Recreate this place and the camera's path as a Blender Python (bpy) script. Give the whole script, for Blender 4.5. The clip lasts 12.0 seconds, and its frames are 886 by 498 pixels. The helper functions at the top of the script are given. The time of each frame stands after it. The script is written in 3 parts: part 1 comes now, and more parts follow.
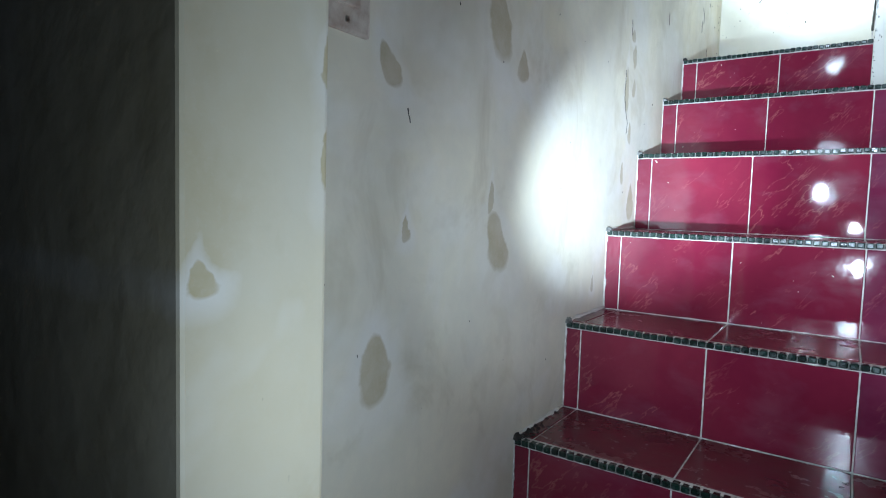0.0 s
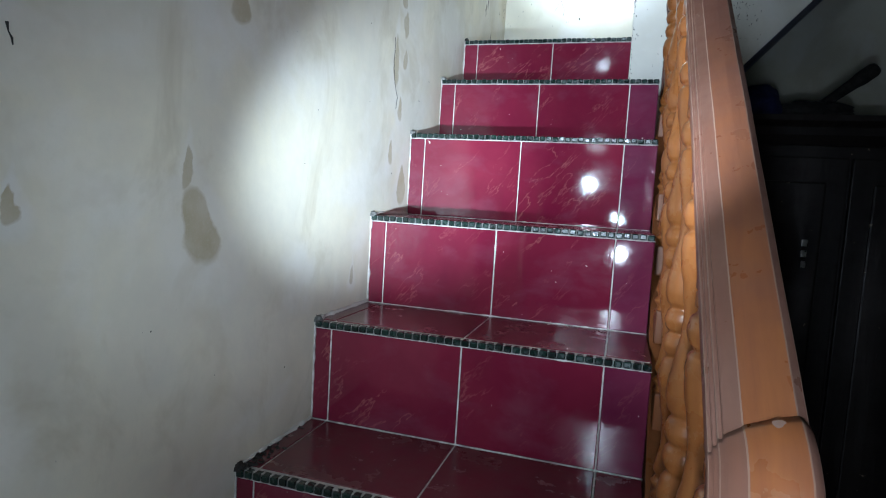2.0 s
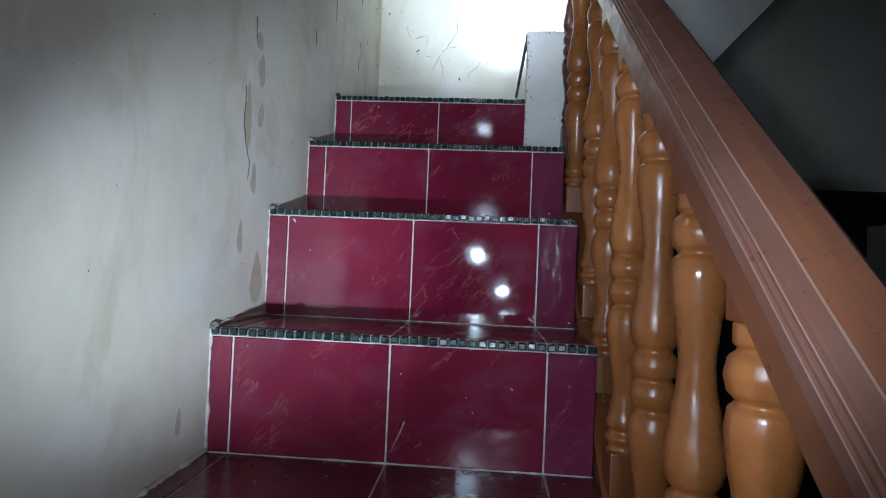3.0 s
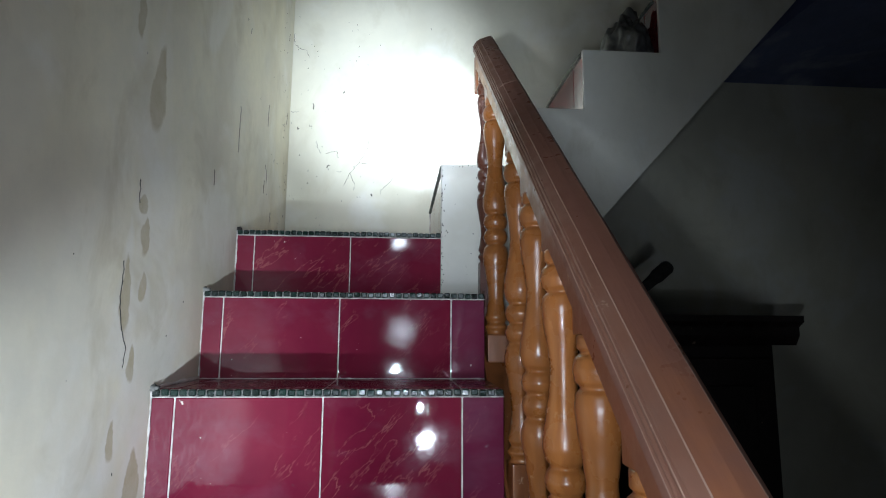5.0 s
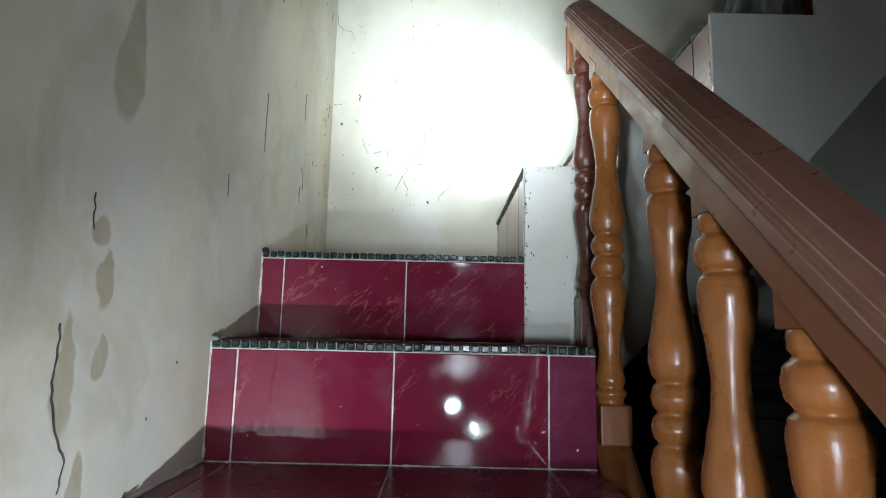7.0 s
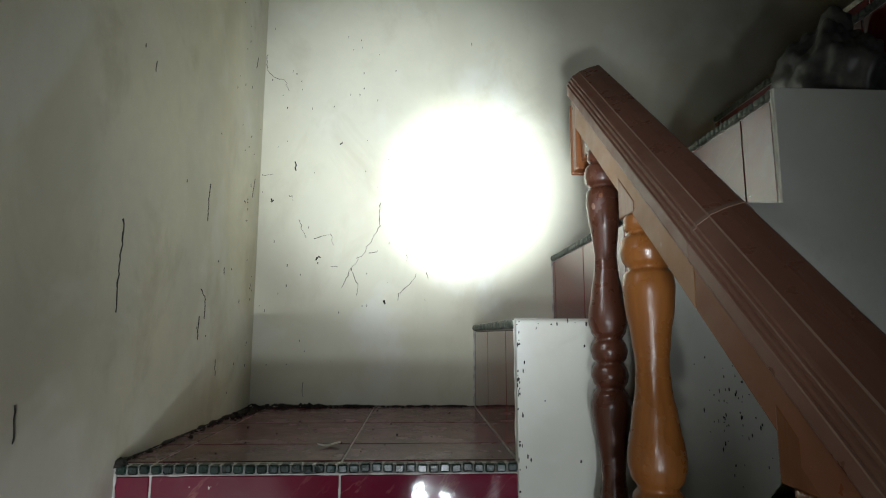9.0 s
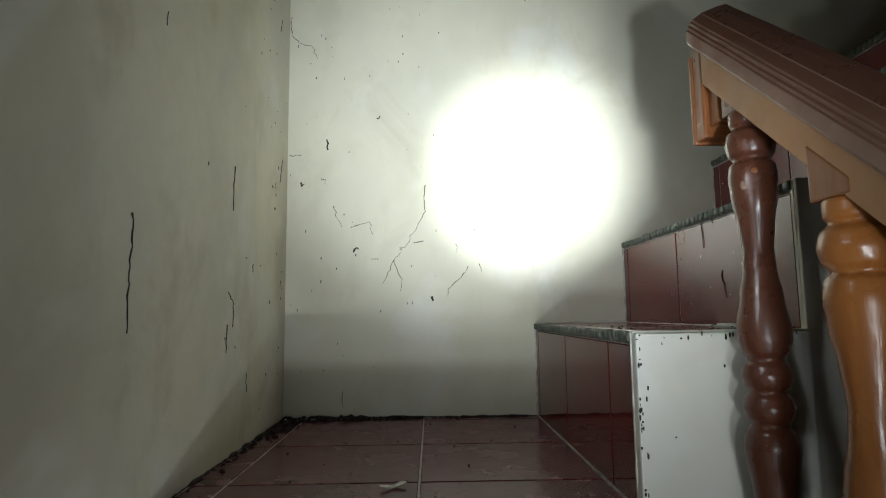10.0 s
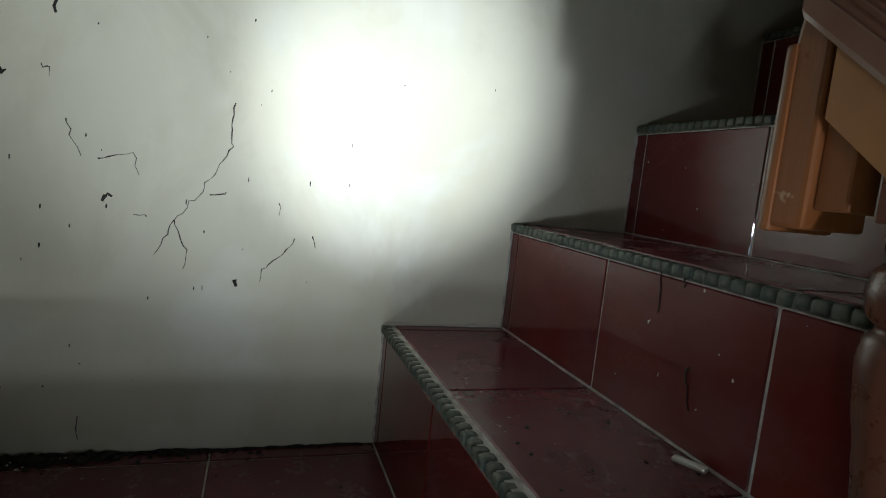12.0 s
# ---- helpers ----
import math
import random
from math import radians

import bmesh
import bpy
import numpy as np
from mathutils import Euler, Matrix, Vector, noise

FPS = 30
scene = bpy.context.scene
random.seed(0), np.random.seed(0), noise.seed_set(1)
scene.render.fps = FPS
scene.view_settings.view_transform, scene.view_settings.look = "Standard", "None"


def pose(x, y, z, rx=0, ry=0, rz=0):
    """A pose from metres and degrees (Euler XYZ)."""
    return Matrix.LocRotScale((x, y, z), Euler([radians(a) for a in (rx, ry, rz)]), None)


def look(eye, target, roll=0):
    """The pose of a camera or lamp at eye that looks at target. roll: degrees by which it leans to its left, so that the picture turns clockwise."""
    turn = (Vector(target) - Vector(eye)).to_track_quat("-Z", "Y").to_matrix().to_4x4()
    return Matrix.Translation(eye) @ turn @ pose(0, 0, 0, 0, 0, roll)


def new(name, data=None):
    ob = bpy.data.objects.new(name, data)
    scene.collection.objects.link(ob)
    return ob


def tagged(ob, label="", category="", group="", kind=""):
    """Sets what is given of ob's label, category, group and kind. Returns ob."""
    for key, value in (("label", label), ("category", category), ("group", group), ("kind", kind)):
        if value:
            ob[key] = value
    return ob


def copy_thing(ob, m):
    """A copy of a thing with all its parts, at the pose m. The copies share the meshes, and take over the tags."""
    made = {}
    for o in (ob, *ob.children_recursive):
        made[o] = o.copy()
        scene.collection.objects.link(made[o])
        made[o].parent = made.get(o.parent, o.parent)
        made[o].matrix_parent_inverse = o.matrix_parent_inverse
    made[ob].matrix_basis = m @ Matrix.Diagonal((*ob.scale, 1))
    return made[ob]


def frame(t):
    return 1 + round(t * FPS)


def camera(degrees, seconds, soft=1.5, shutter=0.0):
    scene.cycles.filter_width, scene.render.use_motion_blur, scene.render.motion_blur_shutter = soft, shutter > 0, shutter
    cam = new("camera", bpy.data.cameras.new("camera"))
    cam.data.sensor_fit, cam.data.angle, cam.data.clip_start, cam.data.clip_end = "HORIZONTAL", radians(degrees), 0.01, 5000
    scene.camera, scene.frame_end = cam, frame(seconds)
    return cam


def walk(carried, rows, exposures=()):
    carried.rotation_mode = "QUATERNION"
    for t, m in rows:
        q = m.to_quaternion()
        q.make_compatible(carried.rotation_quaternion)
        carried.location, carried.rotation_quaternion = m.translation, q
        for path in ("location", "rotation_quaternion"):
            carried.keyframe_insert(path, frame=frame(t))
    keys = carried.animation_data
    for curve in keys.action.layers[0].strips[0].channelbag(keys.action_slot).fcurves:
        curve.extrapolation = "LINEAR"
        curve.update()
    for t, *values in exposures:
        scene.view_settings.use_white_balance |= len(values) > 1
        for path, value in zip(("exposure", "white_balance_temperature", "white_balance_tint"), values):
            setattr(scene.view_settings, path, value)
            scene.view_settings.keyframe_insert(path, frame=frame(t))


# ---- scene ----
cam = camera(74.6, 12.0, soft=1.1)

PATH = [
    (0, (0.52, -0.953, 1.254), (-0.618, 0.685, 1.111), 1.7),
    (0.5, (0.54, -0.859, 1.24), (-0.494, 0.845, 1.078), 2.0),
    (1, (0.562, -0.782, 1.251), (-0.323, 1.002, 1.062), 2.7),
    (1.5, (0.572, -0.756, 1.251), (-0.157, 1.096, 1.052), 3.2),
    (2, (0.561, -0.712, 1.251), (-0.015, 1.196, 1.084), 3.5),
    (2.5, (0.523, -0.566, 1.247), (0.158, 1.399, 1.166), 3.3),
    (3, (0.447, -0.392, 1.329), (0.305, 1.603, 1.375), 2.4),
    (3.5, (0.453, -0.361, 1.419), (0.511, 1.632, 1.577), 2.2),
    (3.7, (0.453, -0.353, 1.438), (0.572, 1.634, 1.639), 1.9),
    (5.3, (0.421, -0.275, 1.53), (0.558, 1.699, 1.822), 0.1),
    (5.5, (0.412, -0.223, 1.528), (0.52, 1.753, 1.816), -0.1),
    (6, (0.422, -0.102, 1.606), (0.407, 1.874, 1.917), 0.8),
    (6.5, (0.405, -0.061, 1.66), (0.347, 1.918, 1.944), 1.0),
    (6.7, (0.395, -0.012, 1.632), (0.349, 1.966, 1.925), 1.2),
    (8.3, (0.341, 0.311, 1.806), (0.501, 2.287, 2.07), -0.3),
    (8.5, (0.37, 0.364, 1.863), (0.517, 2.34, 2.135), -0.2),
    (9, (0.406, 0.421, 1.975), (0.49, 2.398, 2.265), 0.1),
    (9.5, (0.388, 0.476, 1.989), (0.411, 2.459, 2.254), -0.1),
    (10, (0.319, 0.604, 2.019), (0.361, 2.591, 2.243), -0.7),
    (10.5, (0.281, 0.703, 2.11), (0.489, 2.688, 2.243), 0.9),
    (11, (0.3, 0.782, 2.129), (0.678, 2.744, 2.215), 2.5),
    (11.5, (0.345, 0.935, 2.186), (0.808, 2.879, 2.115), 3.1),
    (12, (0.344, 1.008, 2.231), (0.962, 2.896, 1.999), 5.9),
]
EXPOSURES = [(0.0, 1.65, 5450, 9), (1.0, 1.5, 5500, 10), (2.0, 1.3, 5550, 10), (2.5, 0.7, 5550, 12), (3.0, 0.25, 5500, 14), (3.7, 0.35, 5700, 13), (5.5, 0.7, 5950, 13),
             (6.7, 0.8, 6000, 12), (8.3, 0.15, 6450, 10), (9.5, -0.05, 6500, 10), (10.5, -0.4, 6550, 10), (11.0, -0.65, 6500, 10), (11.5, -0.9, 6350, 10), (12.0, -1.05, 6300, 11)]
walk(cam, [(t, look(eye, target, roll)) for t, eye, target, roll in PATH], EXPOSURES)

# ---- light: the carried torch and small lens lamp, copied as still spots along the walk ----
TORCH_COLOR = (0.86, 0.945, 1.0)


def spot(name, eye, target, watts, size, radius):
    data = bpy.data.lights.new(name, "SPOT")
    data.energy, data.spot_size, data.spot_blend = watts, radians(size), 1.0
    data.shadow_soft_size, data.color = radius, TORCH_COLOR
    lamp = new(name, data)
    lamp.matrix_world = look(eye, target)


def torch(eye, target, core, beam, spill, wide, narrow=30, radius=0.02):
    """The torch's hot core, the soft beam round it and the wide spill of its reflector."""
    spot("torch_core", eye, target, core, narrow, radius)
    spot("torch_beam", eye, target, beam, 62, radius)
    spot("torch_spill_fill", eye, target, spill, wide, radius)


# all stations burn at once, standing in for one moving torch
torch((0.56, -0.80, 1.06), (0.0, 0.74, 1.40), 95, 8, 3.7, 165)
# lens lamp's copy, turned low to fill the risers
spot("small_fill_lamp", (0.54, -0.80, 1.205), (0.48, 1.0, 1.05), 3.2, 76, 0.015)
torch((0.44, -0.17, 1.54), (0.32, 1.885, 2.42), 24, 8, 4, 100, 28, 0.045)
# two extra spots added to brighten the upper risers and the rail
spot("torch_spill_fill", (0.44, -0.17, 1.54), (0.36, 1.1, 1.45), 7.0, 58, 0.045)
spot("small_fill_lamp", (0.42, -0.33, 1.36), (0.68, 0.6, 1.30), 9.0, 68, 0.015)
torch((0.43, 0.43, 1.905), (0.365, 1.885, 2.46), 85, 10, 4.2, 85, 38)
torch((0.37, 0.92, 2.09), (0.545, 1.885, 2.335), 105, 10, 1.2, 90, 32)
# extra spot added to brighten the upper flight
spot("small_fill_lamp", (0.33, 0.95, 2.19), (0.85, 1.50, 2.02), 2.2, 70, 0.015)

world = bpy.data.worlds.new("night")
scene.world = world
world.use_nodes = True
world.node_tree.nodes["Background"].inputs["Color"].default_value = (0.35, 0.5, 1.0, 1)
world.node_tree.nodes["Background"].inputs["Strength"].default_value = 0.01


# ---- materials ----
class Mat:
    """A principled material with a few short ways to add nodes."""

    def __init__(self, name, rough=0.6, metal=0.0, spec=0.5):
        self.m = bpy.data.materials.new(name)
        self.m.use_nodes = True
        self.t = self.m.node_tree
        self.b = self.t.nodes["Principled BSDF"]
        self.b.inputs["Roughness"].default_value = rough
        self.b.inputs["Metallic"].default_value = metal
        self.b.inputs["Specular IOR Level"].default_value = spec
        self.co = self.node("ShaderNodeTexCoord").outputs["Object"]

    def node(self, kind, **props):
        n = self.t.nodes.new(kind)
        for k, v in props.items():
            if k == "operation":
                n.operation = v
            elif k == "data_type":
                n.data_type = v
            elif k == "blend_type":
                n.blend_type = v
        return n

    def link(self, a, b):
        self.t.links.new(a, b)

    def put(self, socket, value):
        if isinstance(value, (int, float)):
            socket.default_value = value
        elif isinstance(value, tuple):
            socket.default_value = (*value, 1) if len(value) == 3 and socket.type == "RGBA" else value
        else:
            self.link(value, socket)

    def math(self, op, a, b=0.0, c=0.0):
        n = self.node("ShaderNodeMath", operation=op)
        for s, v in zip(n.inputs, (a, b, c)):
            self.put(s, v)
        return n.outputs[0]

    def noise(self, scale, detail=4, rough=0.55, vec=None, twist=0.0):
        n = self.node("ShaderNodeTexNoise")
        n.inputs["Scale"].default_value = scale
        n.inputs["Detail"].default_value = detail
        n.inputs["Roughness"].default_value = rough
        n.inputs["Distortion"].default_value = twist
        self.link(vec or self.co, n.inputs["Vector"])
        return n.outputs["Fac"]

    def stretch(self, scale, vec=None):
        n = self.node("ShaderNodeMapping")
        n.inputs["Scale"].default_value = scale
        self.link(vec or self.co, n.inputs["Vector"])
        return n.outputs["Vector"]

    def shifted(self):
        """Object coordinates moved by a random amount for each object."""
        info = self.node("ShaderNodeObjectInfo")
        mul = self.math("MULTIPLY", info.outputs["Random"], 37.0)
        add = self.node("ShaderNodeVectorMath", operation="ADD")
        self.link(self.co, add.inputs[0])
        self.link(mul, add.inputs[1])
        return add.outputs[0], info.outputs["Random"]

    def turned(self, vec):
        """The same coordinates leaning, for streaks that run aslant."""
        n = self.node("ShaderNodeMapping")
        n.inputs["Rotation"].default_value = (0.5, 0.75, 0.4)
        self.link(vec, n.inputs["Vector"])
        return n.outputs["Vector"]

    def band(self, v, lo, hi, a=0.0, b=1.0):
        n = self.node("ShaderNodeMapRange")
        for s, x in zip(n.inputs, (v, lo, hi, a, b)):
            self.put(s, x)
        return n.outputs[0]

    def mix(self, f, a, b):
        n = self.node("ShaderNodeMix", data_type="RGBA", blend_type="MIX")
        self.put(n.inputs[0], f)
        self.put(n.inputs[6], a)
        self.put(n.inputs[7], b)
        return n.outputs[2]

    def color(self, v):
        self.put(self.b.inputs["Base Color"], v)

    def rough(self, v):
        self.put(self.b.inputs["Roughness"], v)

    def bump(self, h, depth, strength=1.0):
        n = self.node("ShaderNodeBump")
        n.inputs["Distance"].default_value = depth
        n.inputs["Strength"].default_value = strength
        self.link(h, n.inputs["Height"])
        self.link(n.outputs[0], self.b.inputs["Normal"])


def plaster(name, light, dark, stain, spots=(), axes=(1, 2), marks=True):
    """Old limewashed plaster. spots: damp stains (a, b, half width, half height, lean) on the wall's own plane."""
    m = Mat(name, 0.62, spec=0.35)
    cloud = m.band(m.noise(3.2, 5, 0.6), 0.35, 0.68)
    fine = m.noise(38, 4, 0.6)
    col = m.mix(cloud, light, dark)
    col = m.mix(m.band(m.noise(2.1, 4, 0.55, m.stretch((1.0, 1.0, 0.55))), 0.46, 0.68, 0, 0.55), col, stain)
    col = m.mix(m.band(m.noise(3.4, 4, 0.6, m.turned(m.co), 0.4), 0.52, 0.64, 0, 0.55), col, tuple(0.5 * (a + b) for a, b in zip(light, (0.74, 0.77, 0.80))))
    col = m.mix(m.band(m.noise(5.2, 5, 0.65, m.stretch((1.0, 1.0, 0.7)), 0.6), 0.54, 0.66, 0, 0.38), col, stain)
    col = m.mix(m.band(fine, 0.42, 0.75, 0, 0.22), col, dark)
    if marks:
        fleck = m.band(m.noise(95, 2, 0.5, m.stretch((1, 1, 0.55))), 0.785, 0.80)
        patchy = m.band(m.noise(2.3, 2), 0.45, 0.6)
        col = m.mix(m.math("MULTIPLY", fleck, patchy), col, (0.08, 0.075, 0.06))
    if spots:
        sep = m.node("ShaderNodeSeparateXYZ")
        m.link(m.co, sep.inputs[0])
        wob = m.math("MULTIPLY_ADD", m.noise(22, 4), 0.034, -0.017)
        u = m.math("ADD", sep.outputs[axes[0]], wob)
        wob2 = m.math("MULTIPLY_ADD", m.noise(11, 3), 0.03, -0.015)
        v = m.math("ADD", sep.outputs[axes[1]], wob2)
        total = None
        for a, b, ra, rb, lean in spots:
            dv = m.math("SUBTRACT", v, b)
            du = m.math("SUBTRACT", m.math("MULTIPLY_ADD", dv, lean, u), a)
            # pear shape: narrower towards the top
            fat = m.math("MULTIPLY_ADD", m.math("DIVIDE", dv, rb), -0.32, 0.85)
            fat = m.math("MAXIMUM", fat, 0.25)
            e = m.math("ADD", m.math("POWER", m.math("ABSOLUTE", m.math("DIVIDE", m.math("DIVIDE", du, ra), fat)), 2.0),
                       m.math("POWER", m.math("ABSOLUTE", m.math("DIVIDE", dv, rb)), 2.0))
            d = m.band(e, 0.78, 1.15, 1.0, 0.0)
            h = m.band(e, 1.0, 5.5, 1.0, 0.0)
            halo = h if total is None else m.math("MAXIMUM", halo, h)
            total = d if total is None else m.math("MAXIMUM", total, d)
        ring = m.math("MULTIPLY", halo, m.band(m.noise(8, 3), 0.35, 0.65, 0.08, 0.5))
        col = m.mix(ring, col, (0.75, 0.75, 0.73))
        inner = m.band(m.noise(25, 3), 0.3, 0.7, 0.65, 0.95)
        col = m.mix(m.math("MULTIPLY", total, inner), col, stain)
    col = m.mix(m.band(m.noise(210, 3, 0.6), 0.52, 0.74, 0, 0.20), col, dark)
    grime = m.band(m.noise(13, 5, 0.7, m.stretch((1, 1, 0.35))), 0.60, 0.74, 0, 0.22)
    col = m.mix(grime, col, stain)
    m.color(col)
    m.rough(m.band(fine, 0.3, 0.7, 0.5, 0.72))
    h = m.math("ADD", m.math("MULTIPLY", m.noise(6, 3), 1.0), m.math("MULTIPLY", m.noise(60, 4), 0.10))
    m.bump(h, 0.006, 0.5)
    return m.m


LEFT_SPOTS = (
    (-0.36, 1.028, 0.036, 0.052, 0.0), (-0.034, 1.195, 0.042, 0.055, 0.3), (-0.06, 1.275, 0.011, 0.03, 0.0),
    (-0.343, 1.445, 0.022, 0.028, 0.5), (-0.05, 1.59, 0.042, 0.075, 0.2), (0.045, 1.525, 0.024, 0.032, 0.0),
    (-0.298, 1.225, 0.010, 0.020, 0.0), (0.458, 1.075, 0.010, 0.020, 0.0), (0.718, 1.96, 0.034, 0.085, -0.1),
    (0.690, 1.742, 0.018, 0.018, 0.0), (0.708, 1.688, 0.019, 0.034, 0.0), (0.655, 1.589, 0.020, 0.062, 0.0),
    (0.712, 1.604, 0.016, 0.026, 0.0), (0.691, 1.475, 0.013, 0.034, 0.0), (0.642, 1.36, 0.015, 0.030, 0.0),
    (0.728, 1.283, 0.030, 0.052, 0.0), (0.63, 2.06, 0.016, 0.05, 0.0),
)
PIER_SPOTS = ((-0.724, 1.203, 0.012, 0.014, 0.0), (-0.608, 1.368, 0.010, 0.030, 0.0), (-0.609, 1.300, 0.010, 0.030, 0.0))

OFFWHITE, GREYER, TAN = (0.74, 0.70, 0.53), (0.60, 0.58, 0.48), (0.42, 0.37, 0.235)
wall_paint_left = plaster("stained_limewash", OFFWHITE, GREYER, TAN, LEFT_SPOTS)
wall_paint_pier = plaster("cream_limewash", (0.64, 0.595, 0.45), (0.56, 0.53, 0.42), (0.42, 0.36, 0.2), PIER_SPOTS)
wall_paint = plaster("limewash", (0.71, 0.69, 0.55), (0.62, 0.61, 0.50), (0.51, 0.48, 0.35))
# the unlit room's gloom is put into this olive, which also cuts bounce
unlit_room_paint = plaster("olive_gloom_paint", (0.20, 0.18, 0.12), (0.15, 0.135, 0.09), (0.11, 0.10, 0.07), marks=False)
side_paint = plaster("stringer_paint", (0.71, 0.70, 0.62), (0.61, 0.61, 0.55), (0.48, 0.46, 0.36))
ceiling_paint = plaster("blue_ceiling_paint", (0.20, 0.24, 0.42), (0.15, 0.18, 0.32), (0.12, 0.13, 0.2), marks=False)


def tile_material(name, dust, deep=(0.116, 0.009, 0.026), bright=(0.178, 0.019, 0.039), veins=0.24):
    m = Mat(name, 0.12, spec=0.55)
    co, rnd = m.shifted()
    cloud = m.noise(5, 4, 0.6, co)
    col = m.mix(m.band(cloud, 0.3, 0.7), deep, bright)
    col = m.mix(m.band(rnd, 0.0, 1.0, 0.0, 0.25), col, (0.11, 0.004, 0.02))
    vein = m.math("ABSOLUTE", m.math("SUBTRACT", m.noise(5.5, 5, 0.6, m.stretch((0.8, 0.8, 3.0), m.turned(co)), 0.15), 0.5))
    vein = m.math("MULTIPLY", m.band(vein, 0.0, 0.014, 1.0, 0.0), m.band(m.noise(7, 4, 0.6, co), 0.48, 0.64))
    col = m.mix(m.math("MULTIPLY", vein, veins), col, (0.55, 0.24, 0.20))
    chip = m.band(m.noise(85, 2, 0.5, co), 0.765, 0.785)
    col = m.mix(chip, col, (0.62, 0.55, 0.5))
    film = m.noise(14, 5, 0.65, co)
    if dust:
        col = m.mix(m.band(film, 0.3, 0.72, 0.12, 0.5), col, (0.12, 0.075, 0.06))
        m.rough(m.band(film, 0.3, 0.7, 0.12, 0.34))
    else:
        smear = m.band(m.noise(7, 4, 0.6, m.stretch((1, 1, 1.6), co), 0.3), 0.5, 0.78)
        col = m.mix(m.math("MULTIPLY", smear, 0.09), col, (0.30, 0.26, 0.34))
        m.rough(m.math("ADD", m.band(film, 0.35, 0.75, 0.03, 0.06), m.math("MULTIPLY", smear, 0.04)))
    m.color(col)
    m.bump(m.noise(22, 3, 0.5, co), 0.0012, 0.45 if dust else 0.2)
    return m.m


tile_riser = tile_material("crimson_marbled_tile", False)
tile_edge = tile_material("filmed_crimson_tile", False, (0.100, 0.011, 0.034), (0.155, 0.026, 0.058), 0.1)
tile_tread = tile_material("dusty_crimson_tile", True, veins=0.05)
tile_upper = tile_material("brown_red_tile", False, (0.105, 0.014, 0.012), (0.15, 0.024, 0.018), 0.06)

m = Mat("grout", 0.75)
g = m.noise(60, 4)
m.color(m.mix(m.band(g, 0.35, 0.7), (0.62, 0.60, 0.57), (0.34, 0.31, 0.28)))
m.bump(m.noise(140, 3), 0.002)
grout = m.m
m = Mat("nosing_grout", 0.8)
g = m.noise(40, 4)
m.color(m.mix(m.band(g, 0.35, 0.65), (0.24, 0.24, 0.22), (0.05, 0.05, 0.045)))
m.bump(m.noise(140, 3), 0.002)
nosing_grout = m.m

m = Mat("green_mosaic", 0.18)
co, rnd = m.shifted()
m.color(m.mix(rnd, (0.004, 0.010, 0.008), (0.012, 0.030, 0.023)))
m.rough(m.band(m.noise(90, 3, 0.5, co), 0.3, 0.7, 0.1, 0.4))
mosaic_mat = m.m
m = Mat("dusty_green_mosaic", 0.5)
co, rnd = m.shifted()
col = m.mix(rnd, (0.022, 0.045, 0.036), (0.05, 0.085, 0.068))
m.color(m.mix(m.band(m.noise(110, 4, 0.6, co), 0.4, 0.65, 0.15, 0.8), col, (0.16, 0.15, 0.12)))
m.rough(0.6)
dusty_mosaic_mat = m.m


def wood(name, a, b, dust=0.0, rough=0.3, along=(1, 1, 0.12), hand_worn=False):
    m = Mat(name, rough, spec=0.5)
    co, rnd = m.shifted()
    v = m.stretch(along, co)
    grain = m.noise(60, 5, 0.6, v, 0.6)
    broad = m.noise(9, 3, 0.5, v)
    col = m.mix(m.band(grain, 0.3, 0.7), a, b)
    col = m.mix(m.band(broad, 0.4, 0.75, 0, 0.45), col, tuple(x * 0.45 for x in a))
    col = m.mix(m.band(rnd, 0, 1, 0, 0.3), col, tuple(x * 0.5 for x in b))
    scuff = m.band(m.noise(28, 4, 0.6, co), 0.70, 0.73)
    col = m.mix(m.math("MULTIPLY", scuff, 0.5), col, (0.55, 0.42, 0.3))
    if dust:
        col = m.mix(m.band(m.noise(7, 4, 0.6, co), 0.32, 0.6, dust * 0.55, dust), col, (0.25, 0.145, 0.105))
    if hand_worn:
        # rubbed to bare orange low down, under a film of dust higher up
        sep = m.node("ShaderNodeSeparateXYZ")
        m.link(m.co, sep.inputs[0])
        far = m.math("MULTIPLY_ADD", m.noise(8, 4, 0.65, co), 0.9, m.math("SUBTRACT", sep.outputs[1], 0.30))
        col = m.mix(m.band(far, -0.15, 0.35, 0.0, 0.85), col, (0.185, 0.085, 0.062))
    m.color(col)
    m.rough(m.band(m.noise(24, 4, 0.6, co), 0.3, 0.7, rough * 0.7, min(1, rough * 1.5 + dust * 0.3)))
    m.bump(m.math("ADD", m.noise(45, 4, 0.6, v), m.math("MULTIPLY", m.noise(9, 3, 0.5, co), 0.8)), 0.0016, 0.7)
    return m.m


ALONG_RAIL = (1, 0.12, 0.16)
wood_rail = wood("dusty_varnished_rail", (0.22, 0.075, 0.036), (0.15, 0.05, 0.026), 0.6, 0.35, ALONG_RAIL)
wood_top = wood("worn_orange_rail_top", (0.40, 0.135, 0.034), (0.27, 0.085, 0.026), 0.16, 0.3, ALONG_RAIL, True)
wood_worn = wood("worn_pale_edge", (0.36, 0.235, 0.175), (0.29, 0.165, 0.115), 0.0, 0.5, ALONG_RAIL)
wood_under = wood("pale_rail_underside", (0.37, 0.17, 0.055), (0.28, 0.12, 0.036), 0.1, 0.4, ALONG_RAIL)
wood_lower = wood("brown_rail_board", (0.27, 0.092, 0.030), (0.19, 0.062, 0.022), 0.15, 0.35, ALONG_RAIL)
